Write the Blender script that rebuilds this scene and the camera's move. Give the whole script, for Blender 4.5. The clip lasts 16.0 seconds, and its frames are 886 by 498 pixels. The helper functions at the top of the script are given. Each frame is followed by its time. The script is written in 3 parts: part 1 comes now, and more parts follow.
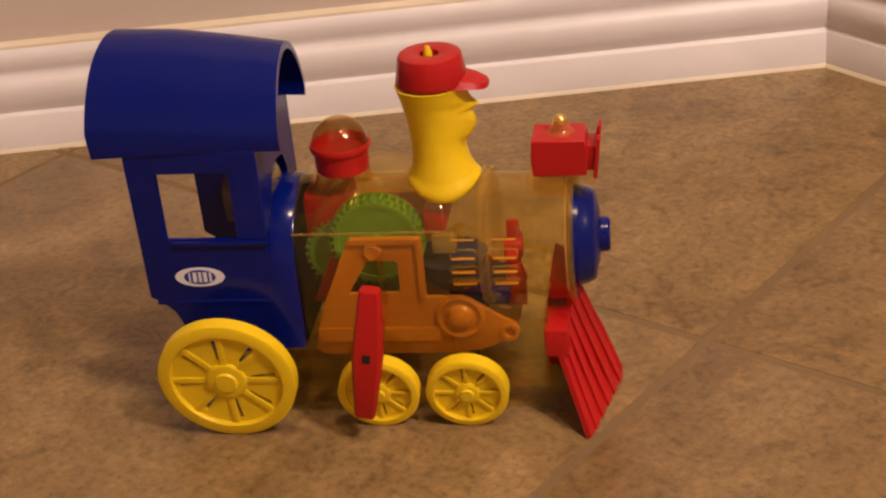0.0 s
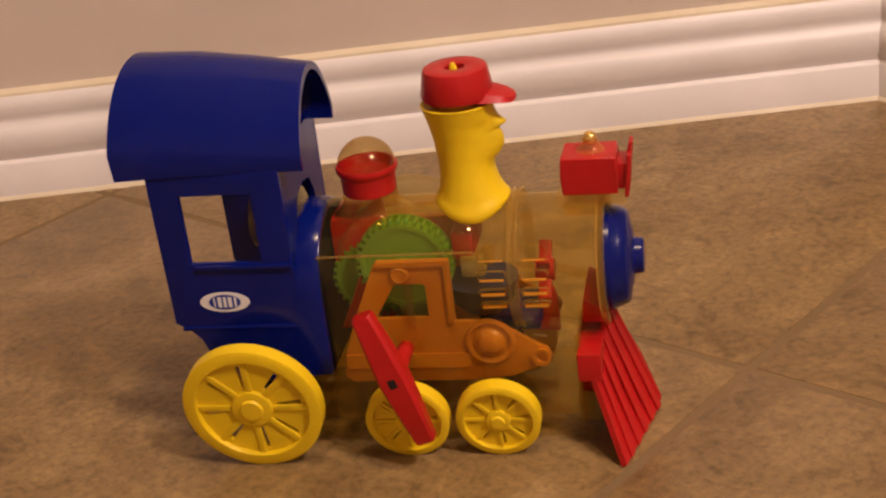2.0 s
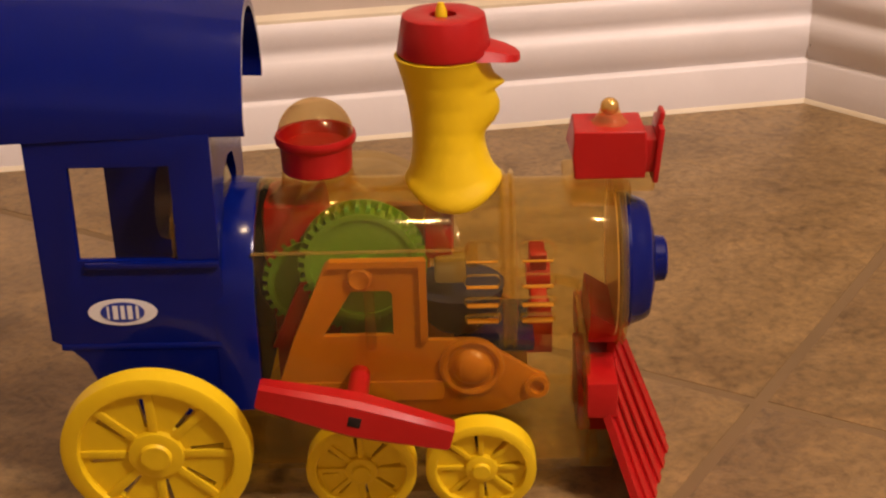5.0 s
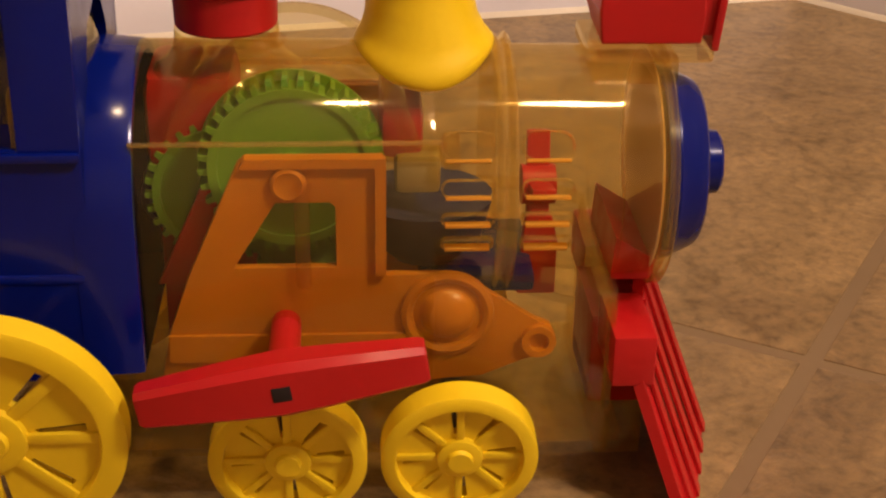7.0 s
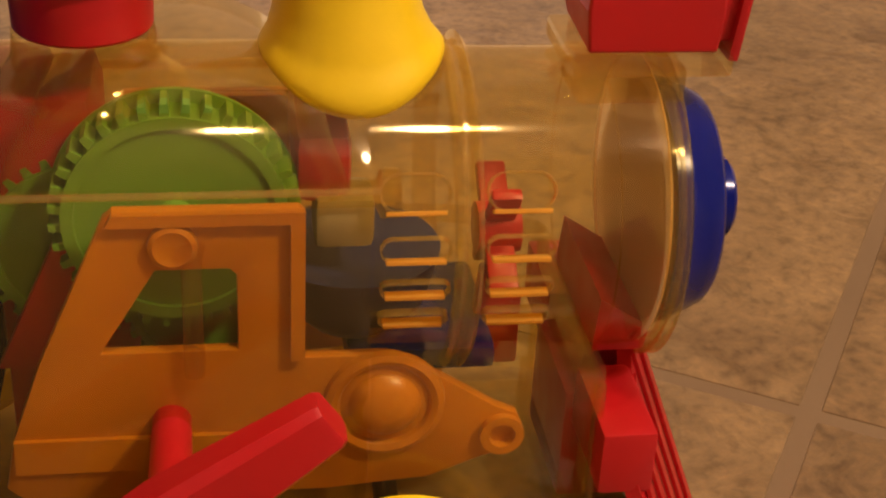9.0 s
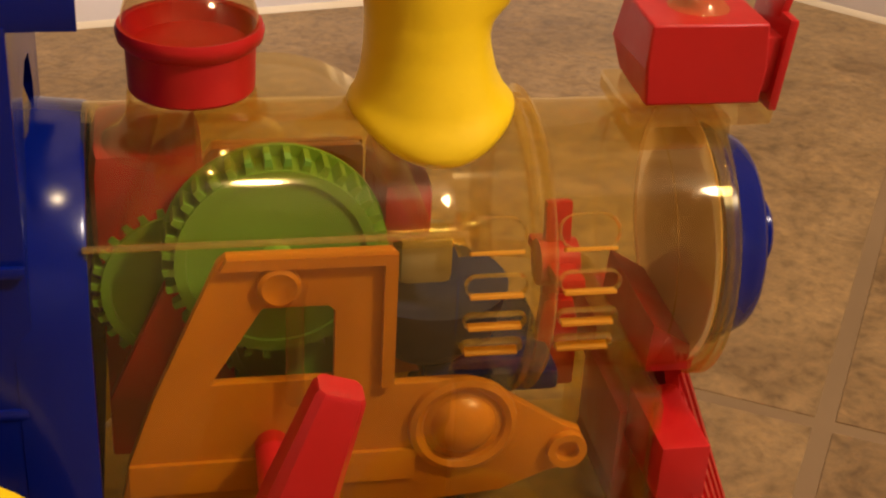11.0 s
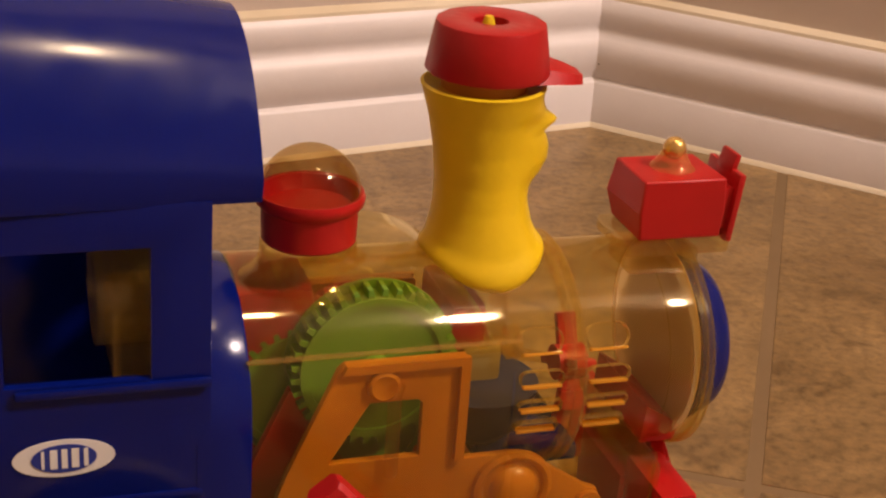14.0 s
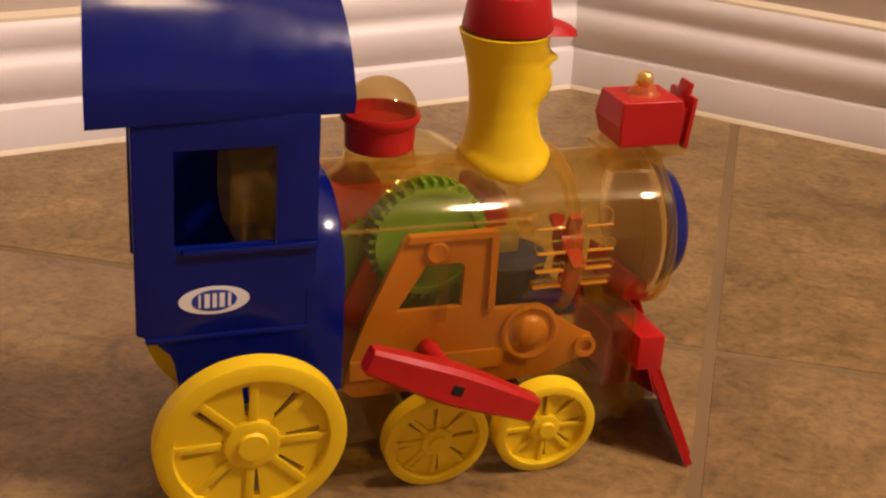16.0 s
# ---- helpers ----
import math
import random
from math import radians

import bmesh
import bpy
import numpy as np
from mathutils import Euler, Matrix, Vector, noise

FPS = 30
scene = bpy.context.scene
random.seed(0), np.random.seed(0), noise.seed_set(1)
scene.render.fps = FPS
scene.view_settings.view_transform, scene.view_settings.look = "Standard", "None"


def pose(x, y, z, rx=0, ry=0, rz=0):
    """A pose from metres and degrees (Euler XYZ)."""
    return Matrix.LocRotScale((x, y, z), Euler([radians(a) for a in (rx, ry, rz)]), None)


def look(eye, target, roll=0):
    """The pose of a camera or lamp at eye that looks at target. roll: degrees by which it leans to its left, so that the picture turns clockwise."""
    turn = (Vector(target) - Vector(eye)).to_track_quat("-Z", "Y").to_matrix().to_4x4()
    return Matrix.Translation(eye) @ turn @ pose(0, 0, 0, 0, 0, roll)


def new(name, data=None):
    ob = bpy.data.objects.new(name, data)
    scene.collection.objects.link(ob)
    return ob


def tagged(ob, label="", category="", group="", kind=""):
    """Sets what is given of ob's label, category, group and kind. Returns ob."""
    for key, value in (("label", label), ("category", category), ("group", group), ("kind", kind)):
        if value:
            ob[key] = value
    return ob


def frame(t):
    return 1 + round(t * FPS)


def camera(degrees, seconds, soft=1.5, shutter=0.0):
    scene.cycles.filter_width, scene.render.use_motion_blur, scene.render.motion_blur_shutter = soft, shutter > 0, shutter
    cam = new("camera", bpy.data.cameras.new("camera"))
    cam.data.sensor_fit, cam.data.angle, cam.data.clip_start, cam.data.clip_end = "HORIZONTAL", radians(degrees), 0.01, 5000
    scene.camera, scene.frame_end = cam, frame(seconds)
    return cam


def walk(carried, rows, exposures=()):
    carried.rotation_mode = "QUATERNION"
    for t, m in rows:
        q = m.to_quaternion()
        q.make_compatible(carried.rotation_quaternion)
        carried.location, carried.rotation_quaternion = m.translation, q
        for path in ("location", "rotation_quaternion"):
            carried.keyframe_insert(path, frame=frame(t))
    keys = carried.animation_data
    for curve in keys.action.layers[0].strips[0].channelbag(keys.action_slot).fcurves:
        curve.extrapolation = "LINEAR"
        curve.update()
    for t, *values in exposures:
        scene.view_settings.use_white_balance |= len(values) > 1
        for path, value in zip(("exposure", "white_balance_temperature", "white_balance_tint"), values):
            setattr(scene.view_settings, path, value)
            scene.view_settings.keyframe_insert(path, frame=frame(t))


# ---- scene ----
cam = camera(32.5, 16.0, soft=2.3)
K = 0.1040   # metres per train unit: the wheels and boiler below are given in these

PATH = [
    (0, (0.1376, -0.7806, 0.4920), (0.0636, -0.3431, 0.2615), -5.57),
    (0.5, (0.1639, -0.7678, 0.4882), (0.0746, -0.3329, 0.2583), -6.80),
    (1, (0.1849, -0.7638, 0.4826), (0.0843, -0.3298, 0.2556), -7.79),
    (1.5, (0.1767, -0.7686, 0.4675), (0.0738, -0.3316, 0.2474), -7.77),
    (2, (0.1585, -0.7711, 0.4567), (0.0610, -0.3267, 0.2495), -7.15),
    (2.5, (0.1334, -0.7776, 0.4629), (0.0476, -0.3353, 0.2462), -6.59),
    (3, (0.1009, -0.7742, 0.4668), (0.0337, -0.3278, 0.2519), -4.12),
    (5.5, (0.0109, -0.5736, 0.3419), (0.0074, -0.1163, 0.1399), -1.41),
    (6, (0.0022, -0.5335, 0.3181), (0.0060, -0.0761, 0.1162), -0.43),
    (6.5, (-0.0019, -0.4841, 0.2915), (0.0181, -0.0334, 0.0758), 0.79),
    (7, (-0.0086, -0.4442, 0.2786), (0.0212, 0.0036, 0.0583), 0.96),
    (7.5, (-0.0163, -0.4198, 0.2754), (0.0190, 0.0276, 0.0550), 1.63),
    (8, (-0.0137, -0.3843, 0.2643), (0.0356, 0.0631, 0.0464), 2.38),
    (8.5, (-0.0171, -0.3526, 0.2664), (0.0477, 0.0841, 0.0316), 3.06),
    (9, (-0.0170, -0.3292, 0.2623), (0.0560, 0.1009, 0.0179), 3.18),
    (11.5, (-0.0662, -0.3667, 0.2977), (0.0341, 0.0640, 0.0644), 3.34),
    (12, (-0.0797, -0.3834, 0.3153), (0.0344, 0.0678, 0.1326), 2.74),
    (12.5, (-0.0965, -0.4000, 0.3223), (0.0263, 0.0470, 0.1348), 3.51),
    (13, (-0.1126, -0.4049, 0.3219), (0.0233, 0.0344, 0.1254), 4.45),
    (13.5, (-0.1270, -0.4238, 0.3262), (0.0178, 0.0133, 0.1313), 4.46),
    (14, (-0.1490, -0.4434, 0.3284), (0.0024, -0.0091, 0.1323), 4.19),
    (14.5, (-0.1637, -0.4796, 0.3374), (-0.0062, -0.0469, 0.1424), 4.04),
    (15, (-0.1924, -0.5171, 0.3434), (-0.0251, -0.0869, 0.1510), 4.03),
    (15.5, (-0.2149, -0.5473, 0.3546), (-0.0445, -0.1191, 0.1607), 3.12),
    (16, (-0.2320, -0.6017, 0.3598), (-0.0708, -0.1714, 0.1626), 3.73),
]
TINTS = [(0.0, -0.08, 6500, 10), (3.2, -0.08, 6500, 10), (5.3, -0.02, 6500, 10), (9.2, 0.06, 6500, 11), (10.8, 0.06, 6500, 8), (11.4, 0.22, 6300, -10),
         (12.0, -0.04, 6500, 0), (12.5, -0.20, 6500, 8), (13.0, -0.16, 6500, 10), (14.5, 0.0, 6500, 11), (16.0, 0.06, 6500, 10)]
walk(cam, [(t, look(eye, target, roll)) for t, eye, target, roll in PATH], TINTS)

# ---- light: two warm ceiling lamps, in a closed room ----
THETA = radians(10.8)                       # direction of the long wall
CORNER = Vector((0.278, 0.493, 0))    # where the two walls meet


def area_lamp(name, place, target, size, watts, colour):
    data = bpy.data.lights.new(name, "AREA")
    data.shape, data.size, data.energy, data.color = "DISK", size, watts, colour
    ob = new(name, data)
    ob.matrix_world = look(place, target)
    return ob


area_lamp("ceiling_light", (0.42, -0.50, 2.36), (0.15, 0.0, 0.0), 0.16, 15.5, (1.0, 0.69, 0.42))
area_lamp("second_ceiling_light", (1.55, -1.25, 2.30), (0.3, 0.0, 0.0), 0.34, 57, (1.0, 0.775, 0.69))
world = bpy.data.worlds.new("world")
world.use_nodes = True
world.node_tree.nodes["Background"].inputs[0].default_value = (0.9, 0.7, 0.5, 1)
world.node_tree.nodes["Background"].inputs[1].default_value = 0.02
scene.world = world


# ---- materials ----
def nodes_of(name):
    m = bpy.data.materials.new(name)
    m.use_nodes = True
    return m, m.node_tree, m.node_tree.nodes["Principled BSDF"]


def noise_mix(nt, scale, lo, hi, detail=4.0, coord="Object"):
    tc = nt.nodes.new("ShaderNodeTexCoord")
    tex = nt.nodes.new("ShaderNodeTexNoise")
    tex.inputs["Scale"].default_value, tex.inputs["Detail"].default_value = scale, detail
    ramp = nt.nodes.new("ShaderNodeValToRGB")
    ramp.color_ramp.elements[0].position, ramp.color_ramp.elements[1].position = 0.35, 0.65
    ramp.color_ramp.elements[0].color, ramp.color_ramp.elements[1].color = (*lo, 1), (*hi, 1)
    nt.links.new(tc.outputs[coord], tex.inputs["Vector"])
    nt.links.new(tex.outputs["Fac"], ramp.inputs["Fac"])
    return tex, ramp


def bump(nt, bsdf, scale, strength, distance=0.001, detail=3.0):
    tc = nt.nodes.new("ShaderNodeTexCoord")
    tex = nt.nodes.new("ShaderNodeTexNoise")
    tex.inputs["Scale"].default_value, tex.inputs["Detail"].default_value = scale, detail
    b = nt.nodes.new("ShaderNodeBump")
    b.inputs["Strength"].default_value, b.inputs["Distance"].default_value = strength, distance
    nt.links.new(tc.outputs["Object"], tex.inputs["Vector"])
    nt.links.new(tex.outputs["Fac"], b.inputs["Height"])
    nt.links.new(b.outputs["Normal"], bsdf.inputs["Normal"])


def plastic(name, colour, rough=0.3, worn=0.85):
    m, nt, b = nodes_of(name)
    _, ramp = noise_mix(nt, 14, [c * worn for c in colour], colour, 5)
    nt.links.new(ramp.outputs["Color"], b.inputs["Base Color"])
    _, r2 = noise_mix(nt, 60, (rough * 0.8,) * 3, (min(1, rough * 1.3),) * 3, 3)
    nt.links.new(r2.outputs["Color"], b.inputs["Roughness"])
    b.inputs["IOR"].default_value = 1.42
    bump(nt, b, 25, 0.10, 0.0008)
    return m


def clear_plastic(name, tint, cloud=0.12):
    """Thin clear plastic: light passes tinted, with a glossy skin."""
    m, nt, b = nodes_of(name)
    nt.nodes.remove(b)
    out = nt.nodes["Material Output"]
    tr = nt.nodes.new("ShaderNodeBsdfTransparent")
    tr.inputs[0].default_value = (*tint, 1)
    _, ramp = noise_mix(nt, 18, [c * 0.9 for c in tint], tint, 4)
    nt.links.new(ramp.outputs["Color"], tr.inputs[0])
    gl = nt.nodes.new("ShaderNodeBsdfGlossy")
    gl.inputs["Roughness"].default_value = 0.07
    gl.inputs["Color"].default_value = (1, 0.86, 0.52, 1)
    lw = nt.nodes.new("ShaderNodeLayerWeight")
    lw.inputs["Blend"].default_value = 0.5
    power = nt.nodes.new("ShaderNodeMath")
    power.operation, power.inputs[1].default_value = "POWER", 3.5
    nt.links.new(lw.outputs["Facing"], power.inputs[0])
    fr = nt.nodes.new("ShaderNodeMath")
    fr.operation, fr.inputs[1].default_value, fr.inputs[2].default_value = "MULTIPLY_ADD", 0.7, 0.045
    nt.links.new(power.outputs[0], fr.inputs[0])
    haze = nt.nodes.new("ShaderNodeMixShader")
    haze.inputs[0].default_value = cloud
    soft = nt.nodes.new("ShaderNodeBsdfTranslucent")
    soft.inputs[0].default_value = (tint[0] ** 2, tint[1] ** 2, tint[2] ** 1.6, 1)
    nt.links.new(tr.outputs[0], haze.inputs[1])
    face = nt.nodes.new("ShaderNodeBsdfDiffuse")
    face.inputs[0].default_value = (tint[0] ** 2, tint[1] ** 3, tint[2] ** 2.2, 1)
    both = nt.nodes.new("ShaderNodeMixShader")
    nt.links.new(soft.outputs[0], both.inputs[1])
    nt.links.new(face.outputs[0], both.inputs[2])
    nt.links.new(both.outputs[0], haze.inputs[2])
    mix = nt.nodes.new("ShaderNodeMixShader")
    nt.links.new(fr.outputs[0], mix.inputs[0])
    nt.links.new(haze.outputs[0], mix.inputs[1])
    nt.links.new(gl.outputs[0], mix.inputs[2])
    nt.links.new(mix.outputs[0], out.inputs[0])
    return m


def see_through_plastic(name, colour, rough=0.35):
    m, nt, b = nodes_of(name)
    b.inputs["Base Color"].default_value = (*colour, 1)
    _, ramp = noise_mix(nt, 16, [c * 0.82 for c in colour], colour, 4)
    nt.links.new(ramp.outputs["Color"], b.inputs["Base Color"])
    b.inputs["Roughness"].default_value = rough
    b.inputs["Subsurface Weight"].default_value = 0.15
    b.inputs["Subsurface Radius"].default_value = (0.004, 0.002, 0.0005)
    return m


BLUE = plastic("blue_plastic", (0.0015, 0.008, 0.150), 0.17)
BLUE.node_tree.nodes["Principled BSDF"].inputs["IOR"].default_value = 1.36
YELLOW = plastic("yellow_plastic", (0.85, 0.60, 0.010), 0.42, 0.93)
RED = plastic("red_plastic", (0.47, 0.009, 0.010), 0.36)
GREEN = plastic("green_plastic", (0.165, 0.37, 0.055), 0.42)
INNER_BLUE = plastic("dark_blue_plastic", (0.02, 0.03, 0.14), 0.45)
ORANGE = see_through_plastic("orange_plastic", (0.58, 0.215, 0.011))
AMBER = clear_plastic("clear_amber_plastic", (1.0, 0.92, 0.58), 0.026)
AMBER_EDGE = clear_plastic("thick_amber_plastic", (1.0, 0.91, 0.58), 0.14)
# mostly diffuse gold: the highlight on the slots' lower edges, put into the colour
AMBER_GLINT = clear_plastic("amber_rim_glint", (0.98, 0.80, 0.28), 0.75)
HAZY = clear_plastic("hazy_amber_plastic", (0.97, 0.88, 0.68), 0.88)
SMOKY = clear_plastic("smoky_clear_plastic", (0.84, 0.72, 0.46), 0.03)
CLEAR = clear_plastic("clear_plastic", (0.98, 0.91, 0.70), 0.03)
WHITE_LABEL = plastic("white_label_print", (0.75, 0.75, 0.75), 0.45, 0.92)
IVORY = plastic("ivory_plastic", (0.42, 0.36, 0.25), 0.5)
BLUE_PRINT = plastic("blue_label_print", (0.02, 0.04, 0.30), 0.45)
# dark axle plastic; also paints the shade inside the small holes
DARK = plastic("dark_axle_and_hole_shade", (0.015, 0.008, 0.006), 0.6)
GOLD = plastic("gold_bead", (0.80, 0.52, 0.16), 0.2)
GOLD.node_tree.nodes["Principled BSDF"].inputs["Metallic"].default_value = 0.7


def painted(name, lo, hi, rough):
    m, nt, b = nodes_of(name)
    _, ramp = noise_mix(nt, 9, lo, hi, 6)
    nt.links.new(ramp.outputs["Color"], b.inputs["Base Color"])
    b.inputs["Roughness"].default_value = rough
    bump(nt, b, 180, 0.12, 0.0006)
    return m


WALL_PAINT = painted("beige_wall_paint", (0.60, 0.525, 0.46), (0.64, 0.565, 0.50), 0.7)
TRIM_PAINT = painted("white_trim_paint", (0.75, 0.725, 0.73), (0.81, 0.785, 0.79), 0.4)
CEILING_PAINT = painted("white_ceiling_paint", (0.72, 0.70, 0.66), (0.76, 0.74, 0.70), 0.8)
CAULK = painted("old_caulk", (0.66, 0.58, 0.42), (0.76, 0.69, 0.54), 0.6)
GROUT = painted("sandy_grout", (0.172, 0.111, 0.049), (0.202, 0.132, 0.060), 0.85)


def tile_material():
    m, nt, b = nodes_of("mottled_brown_tile")
    tc = nt.nodes.new("ShaderNodeTexCoord")
    info = nt.nodes.new("ShaderNodeObjectInfo")
    shift = nt.nodes.new("ShaderNodeVectorMath")
    shift.operation = "MULTIPLY_ADD"
    shift.inputs[1].default_value = (1, 1, 1)
    comb = nt.nodes.new("ShaderNodeCombineXYZ")
    times = nt.nodes.new("ShaderNodeMath")
    times.operation = "MULTIPLY"
    times.inputs[1].default_value = 37.0
    nt.links.new(info.outputs["Random"], times.inputs[0])
    nt.links.new(times.outputs[0], comb.inputs[0])
    nt.links.new(times.outputs[0], comb.inputs[1])
    nt.links.new(tc.outputs["Object"], shift.inputs[0])
    nt.links.new(comb.outputs[0], shift.inputs[2])

    def tex(scale, detail, rough, dist=0.0):
        n = nt.nodes.new("ShaderNodeTexNoise")
        n.inputs["Scale"].default_value, n.inputs["Detail"].default_value = scale, detail
        n.inputs["Roughness"].default_value, n.inputs["Distortion"].default_value = rough, dist
        nt.links.new(shift.outputs[0], n.inputs["Vector"])
        return n

    def ramp_of(src, stops):
        r = nt.nodes.new("ShaderNodeValToRGB")
        els = r.color_ramp.elements
        els[0].position, els[0].color = stops[0][0], (*stops[0][1], 1)
        els[1].position, els[1].color = stops[-1][0], (*stops[-1][1], 1)
        for p, c in stops[1:-1]:
            els.new(p).color = (*c, 1)
        nt.links.new(src.outputs["Fac"], r.inputs["Fac"])
        return r

    big = ramp_of(tex(11, 8, 0.62, 0.6), [(0.30, (0.165, 0.104, 0.042)), (0.44, (0.210, 0.137, 0.056)), (0.58, (0.247, 0.164, 0.070)), (0.72, (0.310, 0.213, 0.100))])
    fine = ramp_of(tex(34, 8, 0.70, 0.9), [(0.36, (0.62, 0.57, 0.50)), (0.44, (0.91, 0.89, 0.86)), (0.53, (1.02, 1.0, 0.98)), (0.66, (1.30, 1.26, 1.20))])
    mix = nt.nodes.new("ShaderNodeMix")
    mix.data_type, mix.blend_type = "RGBA", "MULTIPLY"
    mix.inputs["Factor"].default_value = 0.85
    nt.links.new(big.outputs["Color"], mix.inputs["A"])
    nt.links.new(fine.outputs["Color"], mix.inputs["B"])
    speck = ramp_of(tex(170, 4, 0.65, 0.2), [(0.34, (0.66, 0.61, 0.55)), (0.47, (0.99, 0.98, 0.97)), (0.64, (1.30, 1.26, 1.20))])
    mix2 = nt.nodes.new("ShaderNodeMix")
    mix2.data_type, mix2.blend_type = "RGBA", "MULTIPLY"
    mix2.inputs["Factor"].default_value = 0.8
    nt.links.new(mix.outputs["Result"], mix2.inputs["A"])
    nt.links.new(speck.outputs["Color"], mix2.inputs["B"])
    nt.links.new(mix2.outputs["Result"], b.inputs["Base Color"])
    b.inputs["Roughness"].default_value = 0.42
    bm1 = nt.nodes.new("ShaderNodeBump")
    bm1.inputs["Strength"].default_value, bm1.inputs["Distance"].default_value = 0.7, 0.0016
    nt.links.new(tex(38, 6, 0.65, 0.8).outputs["Fac"], bm1.inputs["Height"])
    nt.links.new(bm1.outputs["Normal"], b.inputs["Normal"])
    return m


TILE = tile_material()


# ---- mesh helpers ----
def mesh_of(name, bm, material, smooth=None, k=K):
    for v in bm.verts:
        v.co *= k
    bmesh.ops.recalc_face_normals(bm, faces=bm.faces)
    me = bpy.data.meshes.new(name)
    if smooth is not None:
        for f in bm.faces:
            f.smooth = True
        for e in bm.edges:
            if len(e.link_faces) == 2:
                e.smooth = e.calc_face_angle(0) < radians(smooth)
    bm.to_mesh(me)
    bm.free()
    me.materials.append(material)
    return me


def part(name, bm, material, parent, label="", smooth=35, at=(0, 0, 0), k=K):
    """One mesh object under a thing or under a part; at: its origin, in train units."""
    ob = new(name, mesh_of(name, bm, material, smooth, k))
    ob.parent = parent
    ob.location = Vector(at) * k
    if label:
        ob["label"] = label
    return ob


def join(*bms):
    out = bmesh.new()
    for b in bms:
        tmp = bpy.data.meshes.new("tmp")
        b.to_mesh(tmp)
        b.free()
        out.from_mesh(tmp)
        bpy.data.meshes.remove(tmp)
    return out


def moved(bm, m):
    bmesh.ops.transform(bm, matrix=m, verts=bm.verts)
    return bm


def box(x0, x1, y0, y1, z0, z1, bevel=0.0, segments=2):
    bm = bmesh.new()
    bmesh.ops.create_cube(bm, size=1)
    for v in bm.verts:
        v.co = Vector(((x0 + x1) / 2 + v.co.x * (x1 - x0), (y0 + y1) / 2 + v.co.y * (y1 - y0), (z0 + z1) / 2 + v.co.z * (z1 - z0)))
    if bevel:
        bmesh.ops.bevel(bm, geom=bm.edges[:], offset=bevel, segments=segments, affect="EDGES", profile=0.6)
    return bm


def lathe(profile, axis="z", seg=40, centre=(0, 0, 0)):
    """Turned body: (radius, height) along an axis."""
    bm = bmesh.new()
    rings = []
    for r, h in profile:
        if r < 1e-6:
            rings.append([bm.verts.new((0, 0, h))])
        else:
            rings.append([bm.verts.new((r * math.cos(a), r * math.sin(a), h)) for a in (2 * math.pi * i / seg for i in range(seg))])
    for a, b in zip(rings, rings[1:]):
        for i in range(seg):
            j = (i + 1) % seg
            if len(a) == 1 and len(b) > 1:
                bm.faces.new((a[0], b[i], b[j]))
            elif len(b) == 1 and len(a) > 1:
                bm.faces.new((a[i], a[j], b[0]))
            elif len(a) > 1:
                bm.faces.new((a[i], a[j], b[j], b[i]))
    if axis == "x":
        moved(bm, Matrix.Rotation(radians(90), 4, "Y"))
    if axis == "y":
        moved(bm, Matrix.Rotation(radians(-90), 4, "X"))
    return moved(bm, Matrix.Translation(centre))


def plate(outline, holes, y0, y1, bevel=0.0):
    """A flat plate in the xz plane between y0 and y1, with openings through it."""
    bm = bmesh.new()
    edges = []
    for loop in (outline, *holes):
        vs = [bm.verts.new((x, y0, z)) for x, z in loop]
        edges += [bm.edges.new((vs[i], vs[(i + 1) % len(vs)])) for i in range(len(vs))]
    bmesh.ops.triangle_fill(bm, use_beauty=True, use_dissolve=True, edges=edges)
    got = bmesh.ops.extrude_face_region(bm, geom=bm.faces[:])
    bmesh.ops.translate(bm, vec=(0, y1 - y0, 0), verts=[g for g in got["geom"] if isinstance(g, bmesh.types.BMVert)])
    bmesh.ops.recalc_face_normals(bm, faces=bm.faces)
    if bevel:
        sharp = [e for e in bm.edges if len(e.link_faces) == 2 and e.calc_face_angle(0) > radians(50)]
        bmesh.ops.bevel(bm, geom=sharp, offset=bevel, segments=2, affect="EDGES", profile=0.6)
    return bm


def ring_points(cx, cz, r, n=24, a0=0.0, a1=360.0):
    return [(cx + r * math.cos(radians(a0 + (a1 - a0) * i / n)), cz + r * math.sin(radians(a0 + (a1 - a0) * i / n))) for i in range(n)]


def loft(sections, closed=True, caps=False):
    """Skin through equal-length rows of points."""
    bm = bmesh.new()
    rows = [[bm.verts.new(p) for p in s] for s in sections]
    n = len(rows[0])
    for a, b in zip(rows, rows[1:]):
        for i in range(n if closed else n - 1):
            bm.faces.new((a[i], a[(i + 1) % n], b[(i + 1) % n], b[i]))
    if caps:
        bm.faces.new(rows[0])
        bm.faces.new(rows[-1])
    return bm


# ---- the room ----
def along(s, off, z=0.0, turn=0.0):
    """A place s metres along a wall's line from the corner, off metres into the room."""
    a = THETA + turn
    d = Vector((math.cos(a), math.sin(a), 0))
    n = Vector((math.sin(a), -math.cos(a), 0))
    p = CORNER + d * s + n * off
    return (p.x, p.y, z)


def tag_setting(ob, label, category):
    return tagged(ob, label, category, kind="structure")


floor_slab = box(-3.2, 3.2, -3.2, 2.2, -0.06, -0.0005)
floor = new("floor", mesh_of("floor", floor_slab, GROUT, None, 1.0))
tag_setting(floor, "mottled brown ceramic tile floor with sandy grout", "floor")

